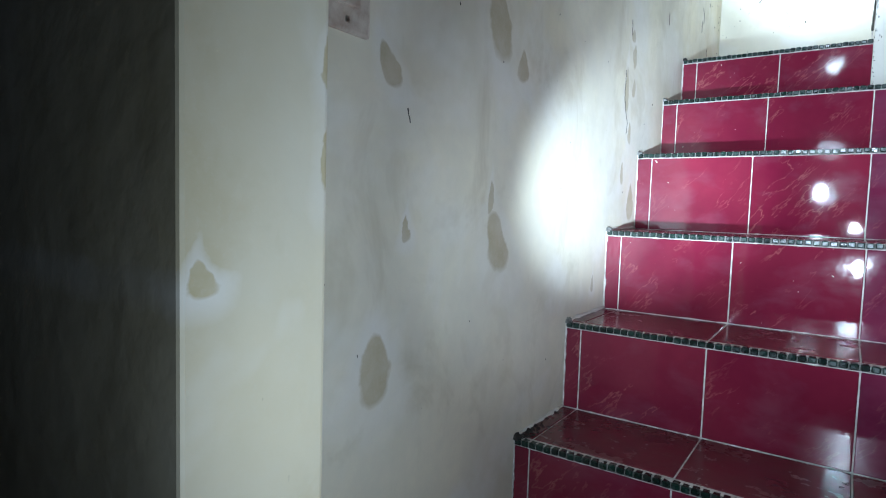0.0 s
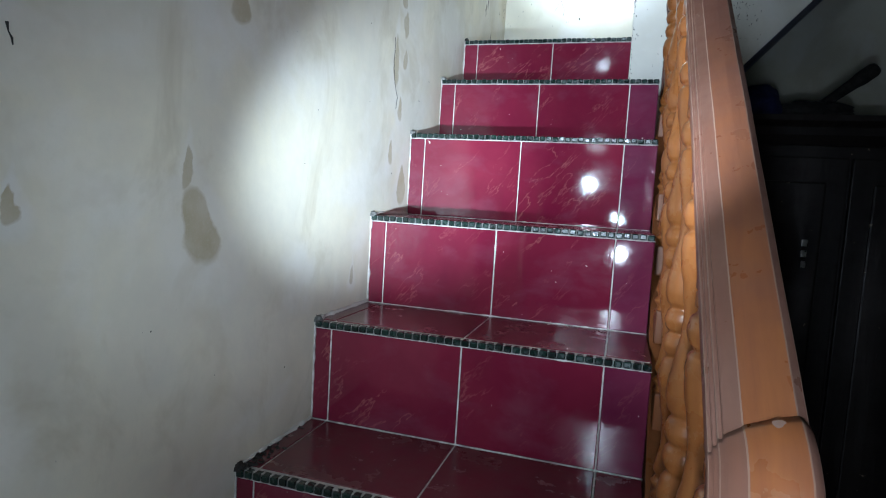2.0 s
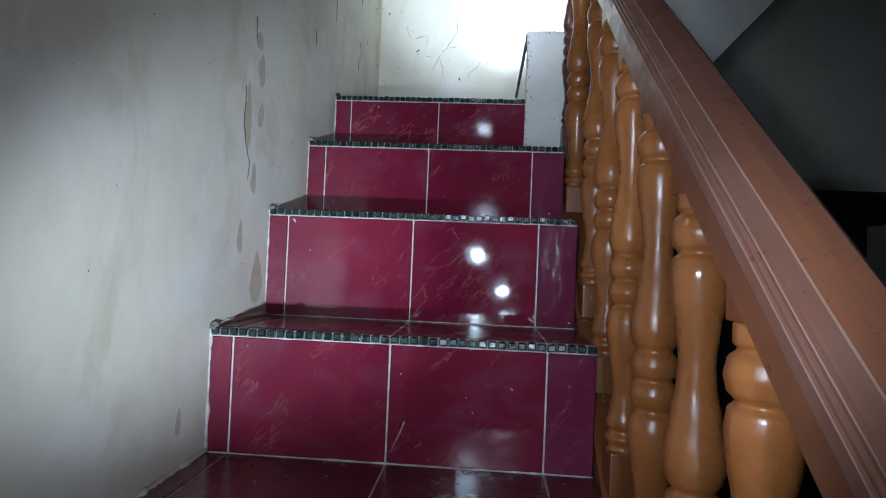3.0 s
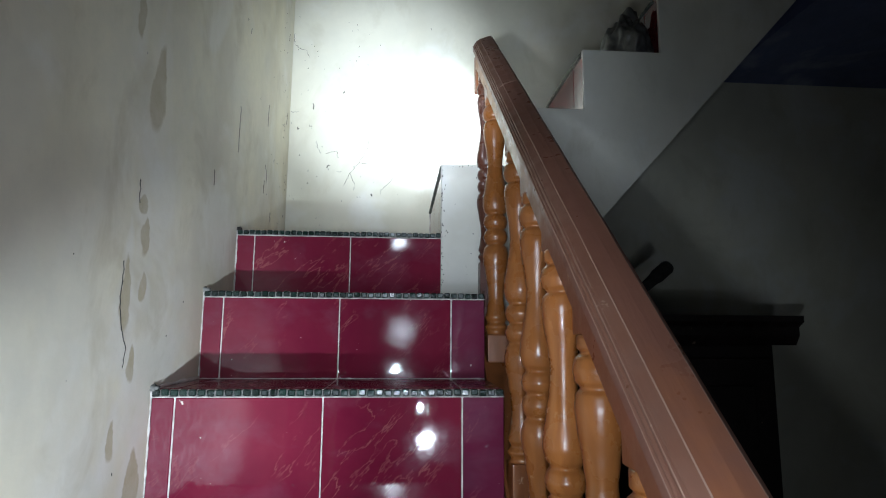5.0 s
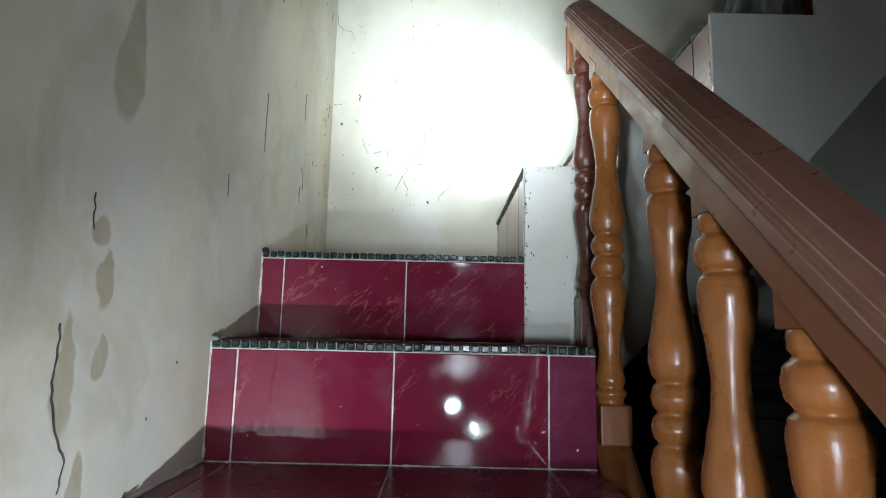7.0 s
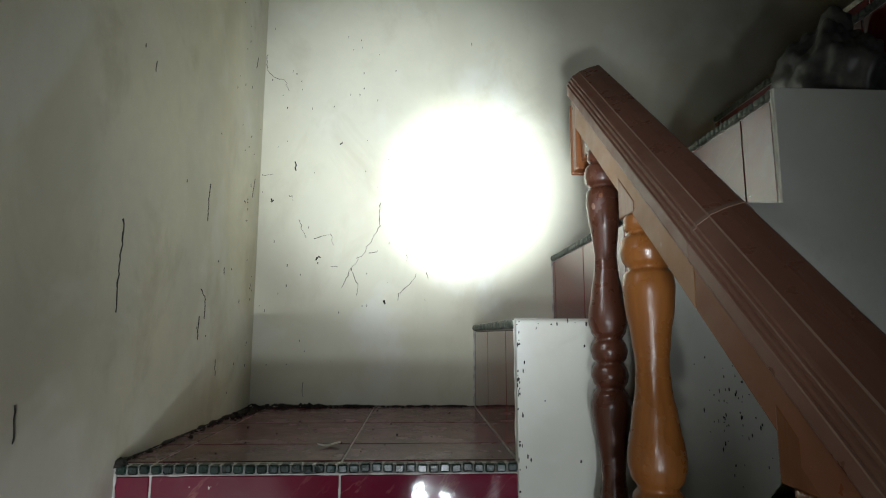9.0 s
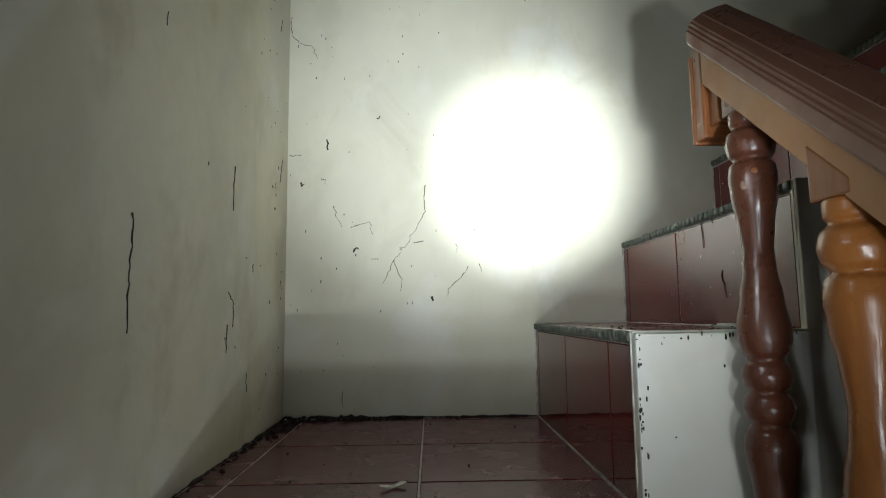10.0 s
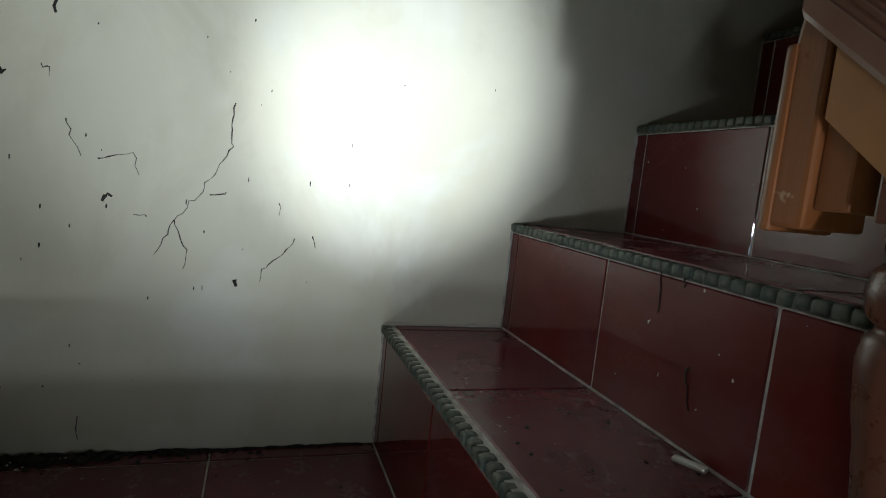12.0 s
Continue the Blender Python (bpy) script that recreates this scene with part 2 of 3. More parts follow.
wood_turned = wood("varnished_turned_wood", (0.37, 0.138, 0.034), (0.265, 0.09, 0.022), 0.0, 0.27)
wood_dark = wood("dark_stained_turned_wood", (0.125, 0.040, 0.020), (0.085, 0.026, 0.014), 0.04, 0.28)
wood_block = wood("orange_wood_block", (0.25, 0.082, 0.018), (0.18, 0.055, 0.013), 0.06, 0.35)
wood_black = wood("blackened_wood", (0.018, 0.011, 0.008), (0.011, 0.007, 0.006), 0.0, 0.5)


def plain(name, col, dark, rough=0.6, metal=0.0, scale=30):
    m = Mat(name, rough, metal)
    n = m.noise(scale, 4, 0.6)
    m.color(m.mix(m.band(n, 0.35, 0.68), col, dark))
    m.rough(m.band(n, 0.3, 0.7, rough * 0.8, min(1, rough * 1.2)))
    m.bump(m.noise(scale * 2, 3), 0.002, 0.6)
    return m.m


floor_mat = plain("dusty_floor_tile", (0.20, 0.17, 0.15), (0.13, 0.11, 0.10), 0.4, 0, 8)
dirt_mat = plain("black_dirt", (0.03, 0.025, 0.02), (0.012, 0.01, 0.009), 0.9, 0, 80)
crack_mat = plain("crack_dark", (0.035, 0.031, 0.026), (0.016, 0.015, 0.012), 0.9, 0, 50)
switch_mat = plain("grimy_plastic", (0.55, 0.50, 0.42), (0.36, 0.28, 0.22), 0.45, 0, 40)
metal_mat = plain("dull_metal", (0.55, 0.53, 0.48), (0.35, 0.33, 0.3), 0.3, 1.0, 60)
paper_mat = plain("white_paper", (0.75, 0.74, 0.70), (0.6, 0.57, 0.5), 0.7, 0, 60)
rag_mat = plain("grey_plastic_sack", (0.11, 0.11, 0.10), (0.018, 0.018, 0.02), 0.4, 0, 14)
blue_cloth = plain("dark_blue_cloth", (0.015, 0.02, 0.10), (0.01, 0.012, 0.05), 0.8, 0, 40)
black_cloth = plain("black_cloth", (0.02, 0.018, 0.016), (0.01, 0.01, 0.01), 0.85, 0, 40)


# ---- mesh helpers ----
def finish(name, bm, material, smooth=False):
    bmesh.ops.recalc_face_normals(bm, faces=bm.faces)
    me = bpy.data.meshes.new(name)
    bm.to_mesh(me)
    bm.free()
    me.materials.append(material)
    if smooth:
        me.polygons.foreach_set("use_smooth", [True] * len(me.polygons))
    return me


def thing(name, bm, material, label, category, group="", kind="", smooth=False):
    ob = new(name, finish(name, bm, material, smooth) if bm else None)
    return tagged(ob, label, category, group, kind)


def part(name, bm, material, parent, label="", smooth=False):
    ob = new(name, finish(name, bm, material, smooth))
    ob.parent = parent
    return tagged(ob, label)


def piece(name, me, parent, at):
    ob = new(name, me)
    ob.parent = parent
    ob.location = at
    return ob


def box(x0, x1, y0, y1, z0, z1, bevel=0.0, segments=2, bm=None):
    own = bm is None
    bm = bm or bmesh.new()
    r = bmesh.ops.create_cube(bm, size=1)
    bmesh.ops.scale(bm, vec=(x1 - x0, y1 - y0, z1 - z0), verts=r["verts"])
    bmesh.ops.translate(bm, vec=((x0 + x1) / 2, (y0 + y1) / 2, (z0 + z1) / 2), verts=r["verts"])
    if bevel and own:
        bmesh.ops.bevel(bm, geom=bm.edges[:], offset=bevel, segments=segments, affect="EDGES", profile=0.6)
    return bm


def prism(outline, axis, lo, hi, bevel=0.0):
    """Extrude an outline: axis 0 takes (y, z) pairs along x, axis 1 takes (x, z) pairs along y."""
    bm = bmesh.new()
    make = (lambda a, b, c: (c, a, b)) if axis == 0 else (lambda a, b, c: (a, c, b))
    low = [bm.verts.new(make(a, b, lo)) for a, b in outline]
    high = [bm.verts.new(make(a, b, hi)) for a, b in outline]
    bm.faces.new(low)
    bm.faces.new(high[::-1])
    n = len(outline)
    for i in range(n):
        bm.faces.new((low[i], high[i], high[(i + 1) % n], low[(i + 1) % n]))
    if bevel:
        bmesh.ops.recalc_face_normals(bm, faces=bm.faces)
        bmesh.ops.bevel(bm, geom=bm.edges[:], offset=bevel, segments=2, affect="EDGES", profile=0.6)
    return bm


def lathe(profile, segments=24, cap=True):
    bm = bmesh.new()
    rings = []
    for r, z in profile:
        rings.append([bm.verts.new((r * math.cos(a), r * math.sin(a), z)) for a in (2 * math.pi * k / segments for k in range(segments))])
    for lo, hi in zip(rings, rings[1:]):
        for k in range(segments):
            bm.faces.new((lo[k], lo[(k + 1) % segments], hi[(k + 1) % segments], hi[k]))
    if cap:
        bm.faces.new(rings[0][::-1])
        bm.faces.new(rings[-1])
    return bm


def lump(sx, sy, sz, seed, rough=0.3, freq=3.0, level=4):
    """An uneven heap that sits on z = 0."""
    bm = bmesh.new()
    bmesh.ops.create_icosphere(bm, subdivisions=level, radius=1)
    for v in bm.verts:
        p = v.co * freq + Vector((seed * 7.1, seed * 3.3, seed))
        k = 1 + rough * noise.noise(p) + rough * 0.5 * noise.noise(p * 2.7)
        v.co = Vector((v.co.x * sx * k, v.co.y * sy * k, max(-0.25, v.co.z) * sz * k))
    low = min(v.co.z for v in bm.verts)
    for v in bm.verts:
        v.co.z -= low
    return bm


# ---- shell ----
X_WELL, Z_ROOM, Z_TOP = 1.72, 2.57, 4.9
Y_BACK = 1.885


def shell(name, bm, material, label):
    return thing(name, bm, material, label, name.split("_")[0], kind="structure")


shell("floor", box(-1.6, 3.3, -2.7, 2.0, -0.12, 0.0), floor_mat, "dusty dark tiled floor at the foot of the stairs")
shell("wall_left", box(-0.13, 0.0, -0.612, Y_BACK, 0, Z_TOP), wall_paint_left, "off-white plaster wall with tan damp stains beside the stairs")
shell("wall_back", box(-0.13, 3.3, Y_BACK, Y_BACK + 0.13, 0, Z_TOP), wall_paint, "off-white cracked plaster wall behind the landing")
shell("wall_partition", box(-1.6, 0.165, -0.742, -0.612, 0, Z_TOP, 0.004), wall_paint_pier, "cream plaster partition end at the stair foot")
# these three walls carry the room's darkness in their colour
shell("wall_right", box(3.2, 3.3, -2.7, Y_BACK, 0, Z_TOP), unlit_room_paint, "plaster wall across the dark room, its gloom put into a dark olive colour")
shell("wall_south", box(-1.6, 3.2, -2.7, -2.6, 0, Z_TOP), unlit_room_paint, "plaster wall behind the stair foot, darkened to olive for gloom and less bounce")
shell("wall_west", box(-1.6, -1.5, -2.6, -0.742, 0, Z_TOP), unlit_room_paint, "plaster wall of the lower hall, darkened to olive for gloom and less bounce")
bm = box(X_WELL, 3.2, -2.6, Y_BACK, Z_ROOM, Z_ROOM + 0.14)
box(-1.5, X_WELL, -2.6, -0.85, Z_ROOM, Z_ROOM + 0.14, bm=bm)
shell("ceiling", bm, ceiling_paint, "blue painted ceiling slab of the lower room")
shell("ceiling_upper", box(-1.6, 3.3, -2.7, 2.02, Z_TOP, Z_TOP + 0.1), wall_paint, "plain ceiling over the stairwell")

# ---- lower flight ----
NOSE = [(-0.650, 0.20), (-0.415, 0.40), (-0.175, 0.60), (0.065, 0.800), (0.303, 1.000), (0.547, 1.207),
        (0.782, 1.427), (1.024, 1.620), (1.257, 1.800)]
X_R, X_LAND = 0.632, 0.547
JOINTS = [0.0, 0.047, 0.301, 0.554, X_R]
T = 0.008

stairs = thing("stairs_lower", None, None, "crimson tiled stairs with green mosaic nosings beside a plaster wall", "stairs", kind="structure")
G = 0.0016
outline = [(NOSE[0][0] + G, 0.0)]
for (y, z), nxt in zip(NOSE, NOSE[1:] + [None]):
    outline.append((y + G, z - G))
    outline.append(((nxt[0] + G) if nxt else Y_BACK, z - G))
outline += [(Y_BACK, 1.55), (1.2, 1.55), (0.0, 0.45), (-0.3, 0.0)]
part("core", prism(outline, 0, 0.0, X_R - 0.004), grout, stairs, "whitish plaster and grout body")

tile_cache = {}


def tile(parent, x0, x1, y0, y1, z0, z1, material, name="tile", gap=0.0014):
    """One glazed tile as a piece with softened edges; faces shared between tiles of one size."""
    size = tuple(round(v, 3) for v in (x1 - x0, y1 - y0, z1 - z0))
    key = (size, material.name)
    if key not in tile_cache:
        hx, hy, hz = (max(s / 2 - (gap if s > 0.02 else 0), 0.001) for s in size)
        bm = box(-hx, hx, -hy, hy, -hz, hz, 0.0014, 1)
        tile_cache[key] = finish(name, bm, material)
    return piece(name, tile_cache[key], parent, ((x0 + x1) / 2, (y0 + y1) / 2, (z0 + z1) / 2))


def mosaic(parent, start, end, at, along):
    """A nosing strip: a grout bed, and small green squares that stand proud of it and wrap the edge."""
    a, b = at
    n = round((end - start) / 0.0156)
    p = (end - start) / n
    if along == "x":
        strip = part("nosing", box(start, end, a - 0.0015, a + 0.016, b - 0.0142, b - 0.0018, 0.004), nosing_grout, parent, "strip of green mosaic")
    else:
        strip = part("nosing", box(a - 0.0015, a + 0.016, start, end, b - 0.0142, b - 0.0018, 0.004), nosing_grout, parent, "strip of green mosaic")
    rng = random.Random(round(a * 1000))
    if along == "x":
        cell = box(-p / 2 + 0.0010, p / 2 - 0.0010, -0.008, 0.008, -0.0058, 0.0058, 0.0020, 1)
    else:
        cell = box(-0.008, 0.008, -p / 2 + 0.0007, p / 2 - 0.0007, -0.0062, 0.0062, 0.004, 2)
    me = finish("mosaic_tile", cell, mosaic_mat if along == "x" else dusty_mosaic_mat, along == "y")
    for k in range(n):
        c = start + (k + 0.5) * p
        da, db = a + 0.0035 + rng.uniform(-0.0008, 0.0008), b - 0.0066 + rng.uniform(-0.0008, 0.0008)
        ob = piece("mosaic_tile", me, strip, (c, da, db) if along == "x" else (da, c, db))
        ob.rotation_euler = [rng.uniform(-0.05, 0.05) for _ in range(3)]


# ---- upper flight, rising to the side along the back wall ----
UP = [(0.547, 1.997), (0.748, 2.173), (0.961, 2.358), (1.198, 2.552), (1.425, 2.755), (1.65, 2.945)]
Y_SIDE = 1.264
SOFFIT = lambda x: 1.943 + 1.1 * (x - 1.084)
upper = thing("stairs_upper", None, None, "crimson tiled upper stairs with white plastered side", "stairs", kind="structure")
outline = [(UP[0][0] + G, 1.52)]
for (x, z), nxt in zip(UP, UP[1:] + [None]):
    outline.append((x + G, z - G))
    outline.append(((nxt[0] + G) if nxt else 1.95, z - G))
outline += [(1.95, SOFFIT(1.95)), (0.79, SOFFIT(0.79)), (0.70, 1.52)]
part("core", prism(outline, 1, Y_SIDE + 0.012, Y_BACK, 0.0), grout, upper, "whitish grout body")
part("cheek", box(X_LAND - 0.001, UP[1][0] - 0.004, 1.2545, Y_SIDE + 0.004, 1.6212, 1.9955, 0.003), side_paint, upper, "white plastered first step")
edge = [(UP[0][0] - 0.001, 1.52)]
for (x, z), nxt in zip(UP, UP[1:] + [None]):
    edge += [(x - 0.001, z + 0.001), ((nxt[0] - 0.001) if nxt else 1.951, z + 0.001)]
edge += [(1.951, SOFFIT(1.951) - 0.001), (0.79, SOFFIT(0.79) - 0.001), (0.70, 1.52)]
part("side", prism(edge, 1, Y_SIDE, Y_SIDE + 0.012, 0.0015), side_paint, upper, "white plastered stepped side")
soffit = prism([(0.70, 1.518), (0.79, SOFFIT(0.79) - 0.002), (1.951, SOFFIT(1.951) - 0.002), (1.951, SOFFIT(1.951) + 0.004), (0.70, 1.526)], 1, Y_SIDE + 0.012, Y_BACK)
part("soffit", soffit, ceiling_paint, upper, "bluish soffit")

# ---- stair railing ----
RAIL_X, SLOPE, POST_X = 0.669, 0.8215, 0.664
RAIL_TIP = (1.285, 2.394)


def rail_top(y):
    return RAIL_TIP[1] + SLOPE * (y - RAIL_TIP[0])


railing = thing("stair_railing", None, None, "varnished turned-wood stair railing with a dusty moulded handrail", "railing")


def rail_x(y):
    """The rail runs a little out of true with the flight."""
    return RAIL_X + 0.003 * (y - 1.285)


def swept_rail(section, y0, y1):
    """A section of (x offset, height offset, finish) swept along the slope, both ends cut upright. finish: which wood the next strip shows."""
    bm = bmesh.new()
    n, steps = len(section), 60
    rings = []
    for s in range(steps + 1):
        y = y0 + (y1 - y0) * s / steps
        wob = 0.0009 * noise.noise(Vector((y * 9, 0, 3)))
        rings.append([bm.verts.new((rail_x(y) + p[0] + wob, y, rail_top(y) + p[1] + 0.0006 * noise.noise(Vector((y * 14, k, 0))))) for k, p in enumerate(section)])
    for a, b in zip(rings, rings[1:]):
        for k in range(n):
            bm.faces.new((a[k], a[(k + 1) % n], b[(k + 1) % n], b[k])).material_index = section[k][2]
    bm.faces.new(rings[0])
    bm.faces.new(rings[-1][::-1])
    return bm


# finishes: 0 dusty brown sides, 1 worn orange top, 2 pale rubbed edges
SECTION = [(-0.0112, -0.0062, 2), (-0.0102, -0.0048, 1), (0.008, 0.0030, 1), (0.0215, 0.0070, 2), (0.0228, 0.0066, 0), (0.0290, 0.0010, 2), (0.0298, -0.0004, 0),
           (0.0305, -0.026, 0), (0.0305, -0.040, 0), (0.027, -0.045, 0), (-0.022, -0.047, 0), (-0.0290, -0.047, 0), (-0.0310, -0.043, 0), (-0.0310, -0.0290, 2),
           (-0.0304, -0.0280, 0), (-0.0284, -0.0272, 0), (-0.0284, -0.0238, 0), (-0.0277, -0.0228, 0), (-0.0256, -0.0220, 0), (-0.0256, -0.0184, 2),
           (-0.0248, -0.0174, 0), (-0.0226, -0.0166, 0), (-0.0222, -0.0140, 0), (-0.0205, -0.0126, 0)]
rail = part("handrail", swept_rail(SECTION, -0.276, 1.284), wood_rail, railing, "dusty brown moulded handrail with a worn orange top")
rail.data.materials.append(wood_top)
rail.data.materials.append(wood_worn)
UNDER = [(-0.0255, -0.043, 0), (0.0255, -0.043, 0), (0.0255, -0.088, 0), (-0.0255, -0.088, 0)]
part("under_rail", swept_rail(UNDER, 0.909, 1.262), wood_under, railing, "pale cream-orange lower board")
part("under_rail", swept_rail(UNDER, -0.27, 0.907), wood_lower, railing, "brown-orange lower board below the splice")
SPLICE = [(dx * 1.012, dz + 0.0006 * (1 if dz > -0.02 else -1), f) for dx, dz, f in SECTION]
part("splice", swept_rail(SPLICE, 0.905, 0.909), wood_worn, railing, "pale filler in the rail's splice")

# the short upright leg at the top end
leg = part("end_leg", prism([(1.268, 2.224), (1.292, 2.224), (1.292, 2.336), (1.286, 2.378), (1.268, 2.364)], 0, RAIL_X - 0.0235, RAIL_X + 0.0285, 0.003),
           wood_block, railing, "mitred upright end of the handrail")
part("panel", box(RAIL_X - 0.017, RAIL_X + 0.019, 1.246, 1.2675, 2.236, 2.33, 0.002), wood_block, leg, "inset orange panel")
part("bead", box(RAIL_X - 0.0255, RAIL_X + 0.0300, 1.289, 1.297, 2.221, 2.334, 0.003), wood_block, leg, "thin edge bead")

NEWEL_X = rail_x(-0.3)
newel = part("newel_post", box(NEWEL_X - 0.029, NEWEL_X + 0.029, -0.330, -0.270, 0.12, 1.045, 0.006), wood_block, railing, "square orange newel")
for u in (-0.019, 0.0, 0.019):
    part("flute", box(NEWEL_X + u - 0.005, NEWEL_X + u + 0.005, -0.3355, -0.328, 0.16, 1.0, 0.003), wood_top, newel)


def turned_end(section, y0, steep):
    """The rail's own section bent over the newel, from the slope to straight down."""
    bm = bmesh.new()
    rings = []
    for k in range(15):
        a = min(k / 11, 1.0) * radians(92)
        drop = max(0, k - 11) * 0.016 + steep * math.sin(a)
        wob = 1.02 + 0.012 * noise.noise(Vector((k * 0.7, 5, 0)))
        ring = []
        for dx, dz, _ in section:
            h = (dz + 0.047) * wob
            ring.append(bm.verts.new((NEWEL_X + dx * wob, y0 - h * math.sin(a), rail_top(y0) - 0.047 + h * math.cos(a) - drop)))
        rings.append(ring)
    n = len(section)
    for a, b in zip(rings, rings[1:]):
        for k in range(n):
            bm.faces.new((a[k], b[k], b[(k + 1) % n], a[(k + 1) % n])).material_index = section[k][2]
    bm.faces.new(rings[0])
    bm.faces.new(rings[-1][::-1])
    bmesh.ops.recalc_face_normals(bm, faces=bm.faces)
    return bm


cap = part("cap", turned_end(SECTION, -0.2745, 0.012), wood_rail, newel, "worn moulded cap turned down over the newel", smooth=True)
cap.data.materials.append(wood_top)
cap.data.materials.append(wood_worn)
chip = lump(0.0050, 0.0035, 0.0003, 4, 0.3, 2.0, 2)
bmesh.ops.rotate(chip, verts=chip.verts, matrix=Matrix.Rotation(math.atan(0.78), 3, "X"))
bmesh.ops.translate(chip, vec=(NEWEL_X + 0.010, -0.282, rail_top(-0.277) + 0.0048), verts=chip.verts)
part("bare_patch", chip, wood_worn, newel, "pale chipped patch")

base = swept_rail([(-0.042, -0.742, 0), (0.018, -0.742, 0), (0.018, -0.835, 0), (-0.042, -0.835, 0)], -0.262, 1.24)
for v in base.verts:
    v.co.x += POST_X + 0.012 - rail_x(v.co.y)
part("base_rail", base, wood_block, railing, "sloping wooden base rail on the stair side")

# turned profile, measured down from the block under the rail
TURN = [(0.020, 0.00), (0.026, 0.004), (0.026, 0.020), (0.022, 0.026), (0.030, 0.036), (0.0325, 0.050), (0.030, 0.064), (0.023, 0.074),
        (0.029, 0.082), (0.031, 0.098), (0.029, 0.125), (0.023, 0.165), (0.0195, 0.200), (0.021, 0.230), (0.027, 0.270), (0.033, 0.310),
        (0.0335, 0.325), (0.030, 0.342), (0.023, 0.354), (0.029, 0.364), (0.0315, 0.376), (0.029, 0.388), (0.023, 0.397), (0.029, 0.407),
        (0.0315, 0.419), (0.029, 0.431), (0.023, 0.441), (0.030, 0.453), (0.0335, 0.470), (0.033, 0.485), (0.027, 0.525), (0.021, 0.565),
        (0.0195, 0.595), (0.023, 0.625), (0.028, 0.650), (0.023, 0.662), (0.030, 0.674), (0.023, 0.688), (0.027, 0.700)]
TURN = [(r, d * 0.84) for r, d in TURN]
smooth_turn = []
for (r0, d0), (r1, d1) in zip(TURN, TURN[1:]):
    for k in range(3):
        f = k / 3
        f2 = f * f * (3 - 2 * f)
        smooth_turn.append(((r0 + (r1 - r0) * f2) * 0.92, -(d0 + (d1 - d0) * f)))
smooth_turn.append((TURN[-1][0], -TURN[-1][1]))


def baluster(material, block):
    ob = part("baluster", lathe(smooth_turn[::-1], 24), material, railing, smooth=True)
    top = box(-0.022, 0.024, -0.024, 0.024, -0.002, 0.050, 0.002)
    for v in top.verts:
        if v.co.z > 0.02:
            v.co.z += SLOPE * v.co.y - 0.02
    part("top_block", top, block, ob, "square block cut to the rail's slope")
    part("foot_block", box(-0.024, 0.028, -0.028, 0.028, -0.648, -0.584, 0.003), block, ob, "square foot fixed to the stair side")
    return ob


def baluster_z(y):
    return rail_top(y) - 0.100


first = baluster(wood_turned, wood_block)
first.location = (POST_X, 1.062, baluster_z(1.062))
for y in (0.783, 0.642, 0.498, 0.353, 0.210, 0.068, -0.075, -0.218):
    copy_thing(first, pose(POST_X, y, baluster_z(y), 0, 0, 2 * y))
dark = baluster(wood_dark, wood_dark)
tagged(dark, "darker stained baluster at the top end")
dark.location = (POST_X, 1.207, baluster_z(1.207) + 0.004)
dark.scale = (0.84, 0.84, 0.89)
part("lower_foot", box(-0.024, 0.028, -0.028, 0.028, -0.745, -0.646, 0.003), wood_dark, dark, "dark square foot")

# ---- old cabinet under the upper flight ----
cabinet = thing("cabinet", None, None, "blackened old wooden cabinet standing under the stairs", "cabinet")
part("body", box(0.88, 1.60, 1.45, Y_BACK - 0.005, 0.0, 1.50, 0.004), wood_black, cabinet)
cor = prism([(1.40, 1.59), (1.40, 1.572), (1.425, 1.555), (1.425, 1.53), (1.445, 1.50), (Y_BACK - 0.005, 1.50), (Y_BACK - 0.005, 1.59)], 0, 0.83, 1.675)
part("cornice", cor, wood_black, cabinet, "stepped cornice")
for x0, x1 in ((0.90, 1.235), (1.245, 1.58)):
    door = part("door", box(x0, x1, 1.428, 1.449, 0.12, 1.46, 0.004), wood_black, cabinet)
    part("panel", box(x0 + 0.06, x1 - 0.06, 1.420, 1.429, 0.2, 1.38, 0.006), wood_black, door)
    if x0 < 1:
        for z in (1.185, 1.15, 1.115):
            part("lock_plate", box(1.122 if z > 1.13 else 1.126, 1.14, 1.414, 1.421, z - 0.011, z + 0.011, 0.003), metal_mat, door, "dull metal lock plate")
part("plinth", box(0.87, 1.61, 1.436, 1.45, 0.0, 0.10, 0.003), wood_black, cabinet)

ob = thing("cloth_sack", lump(0.085, 0.09, 0.085, 2, 0.15, 2.0), blue_cloth, "dark blue cloth bundle on top of the cabinet", "bundle", smooth=True)
ob.location = (0.955, 1.50, 1.591)
ob = thing("cloth_bundle", lump(0.12, 0.09, 0.045, 5, 0.25, 2.0), black_cloth, "black cloth heap on top of the cabinet", "bundle", smooth=True)
ob.location = (1.13, 1.50, 1.591)
bm = lathe([(0.010, -0.16), (0.013, -0.12), (0.016, 0.0), (0.019, 0.06), (0.023, 0.075), (0.023, 0.12), (0.018, 0.13)], 16)
ob = thing("rolled_umbrella", bm, black_cloth, "dark rolled umbrella leaning on the cloth heap", "umbrella", smooth=True)
ob.matrix_world = pose(1.19, 1.47, 1.665, 0, 50, 0)

# ---- switch on the stair wall ----
switch = thing("light_switch", None, None, "grimy cream plastic light switch on the plaster wall", "switch")
part("plate", box(0.0005, 0.009, -0.475, -0.392, 1.462, 1.575, 0.004), switch_mat, switch)
part("rocker", box(0.008, 0.014, -0.452, -0.415, 1.492, 1.545, 0.003), switch_mat, switch, "cream rocker")
part("screw", box(0.008, 0.0105, -0.437, -0.430, 1.473, 1.480, 0.001), metal_mat, switch, "small screw")

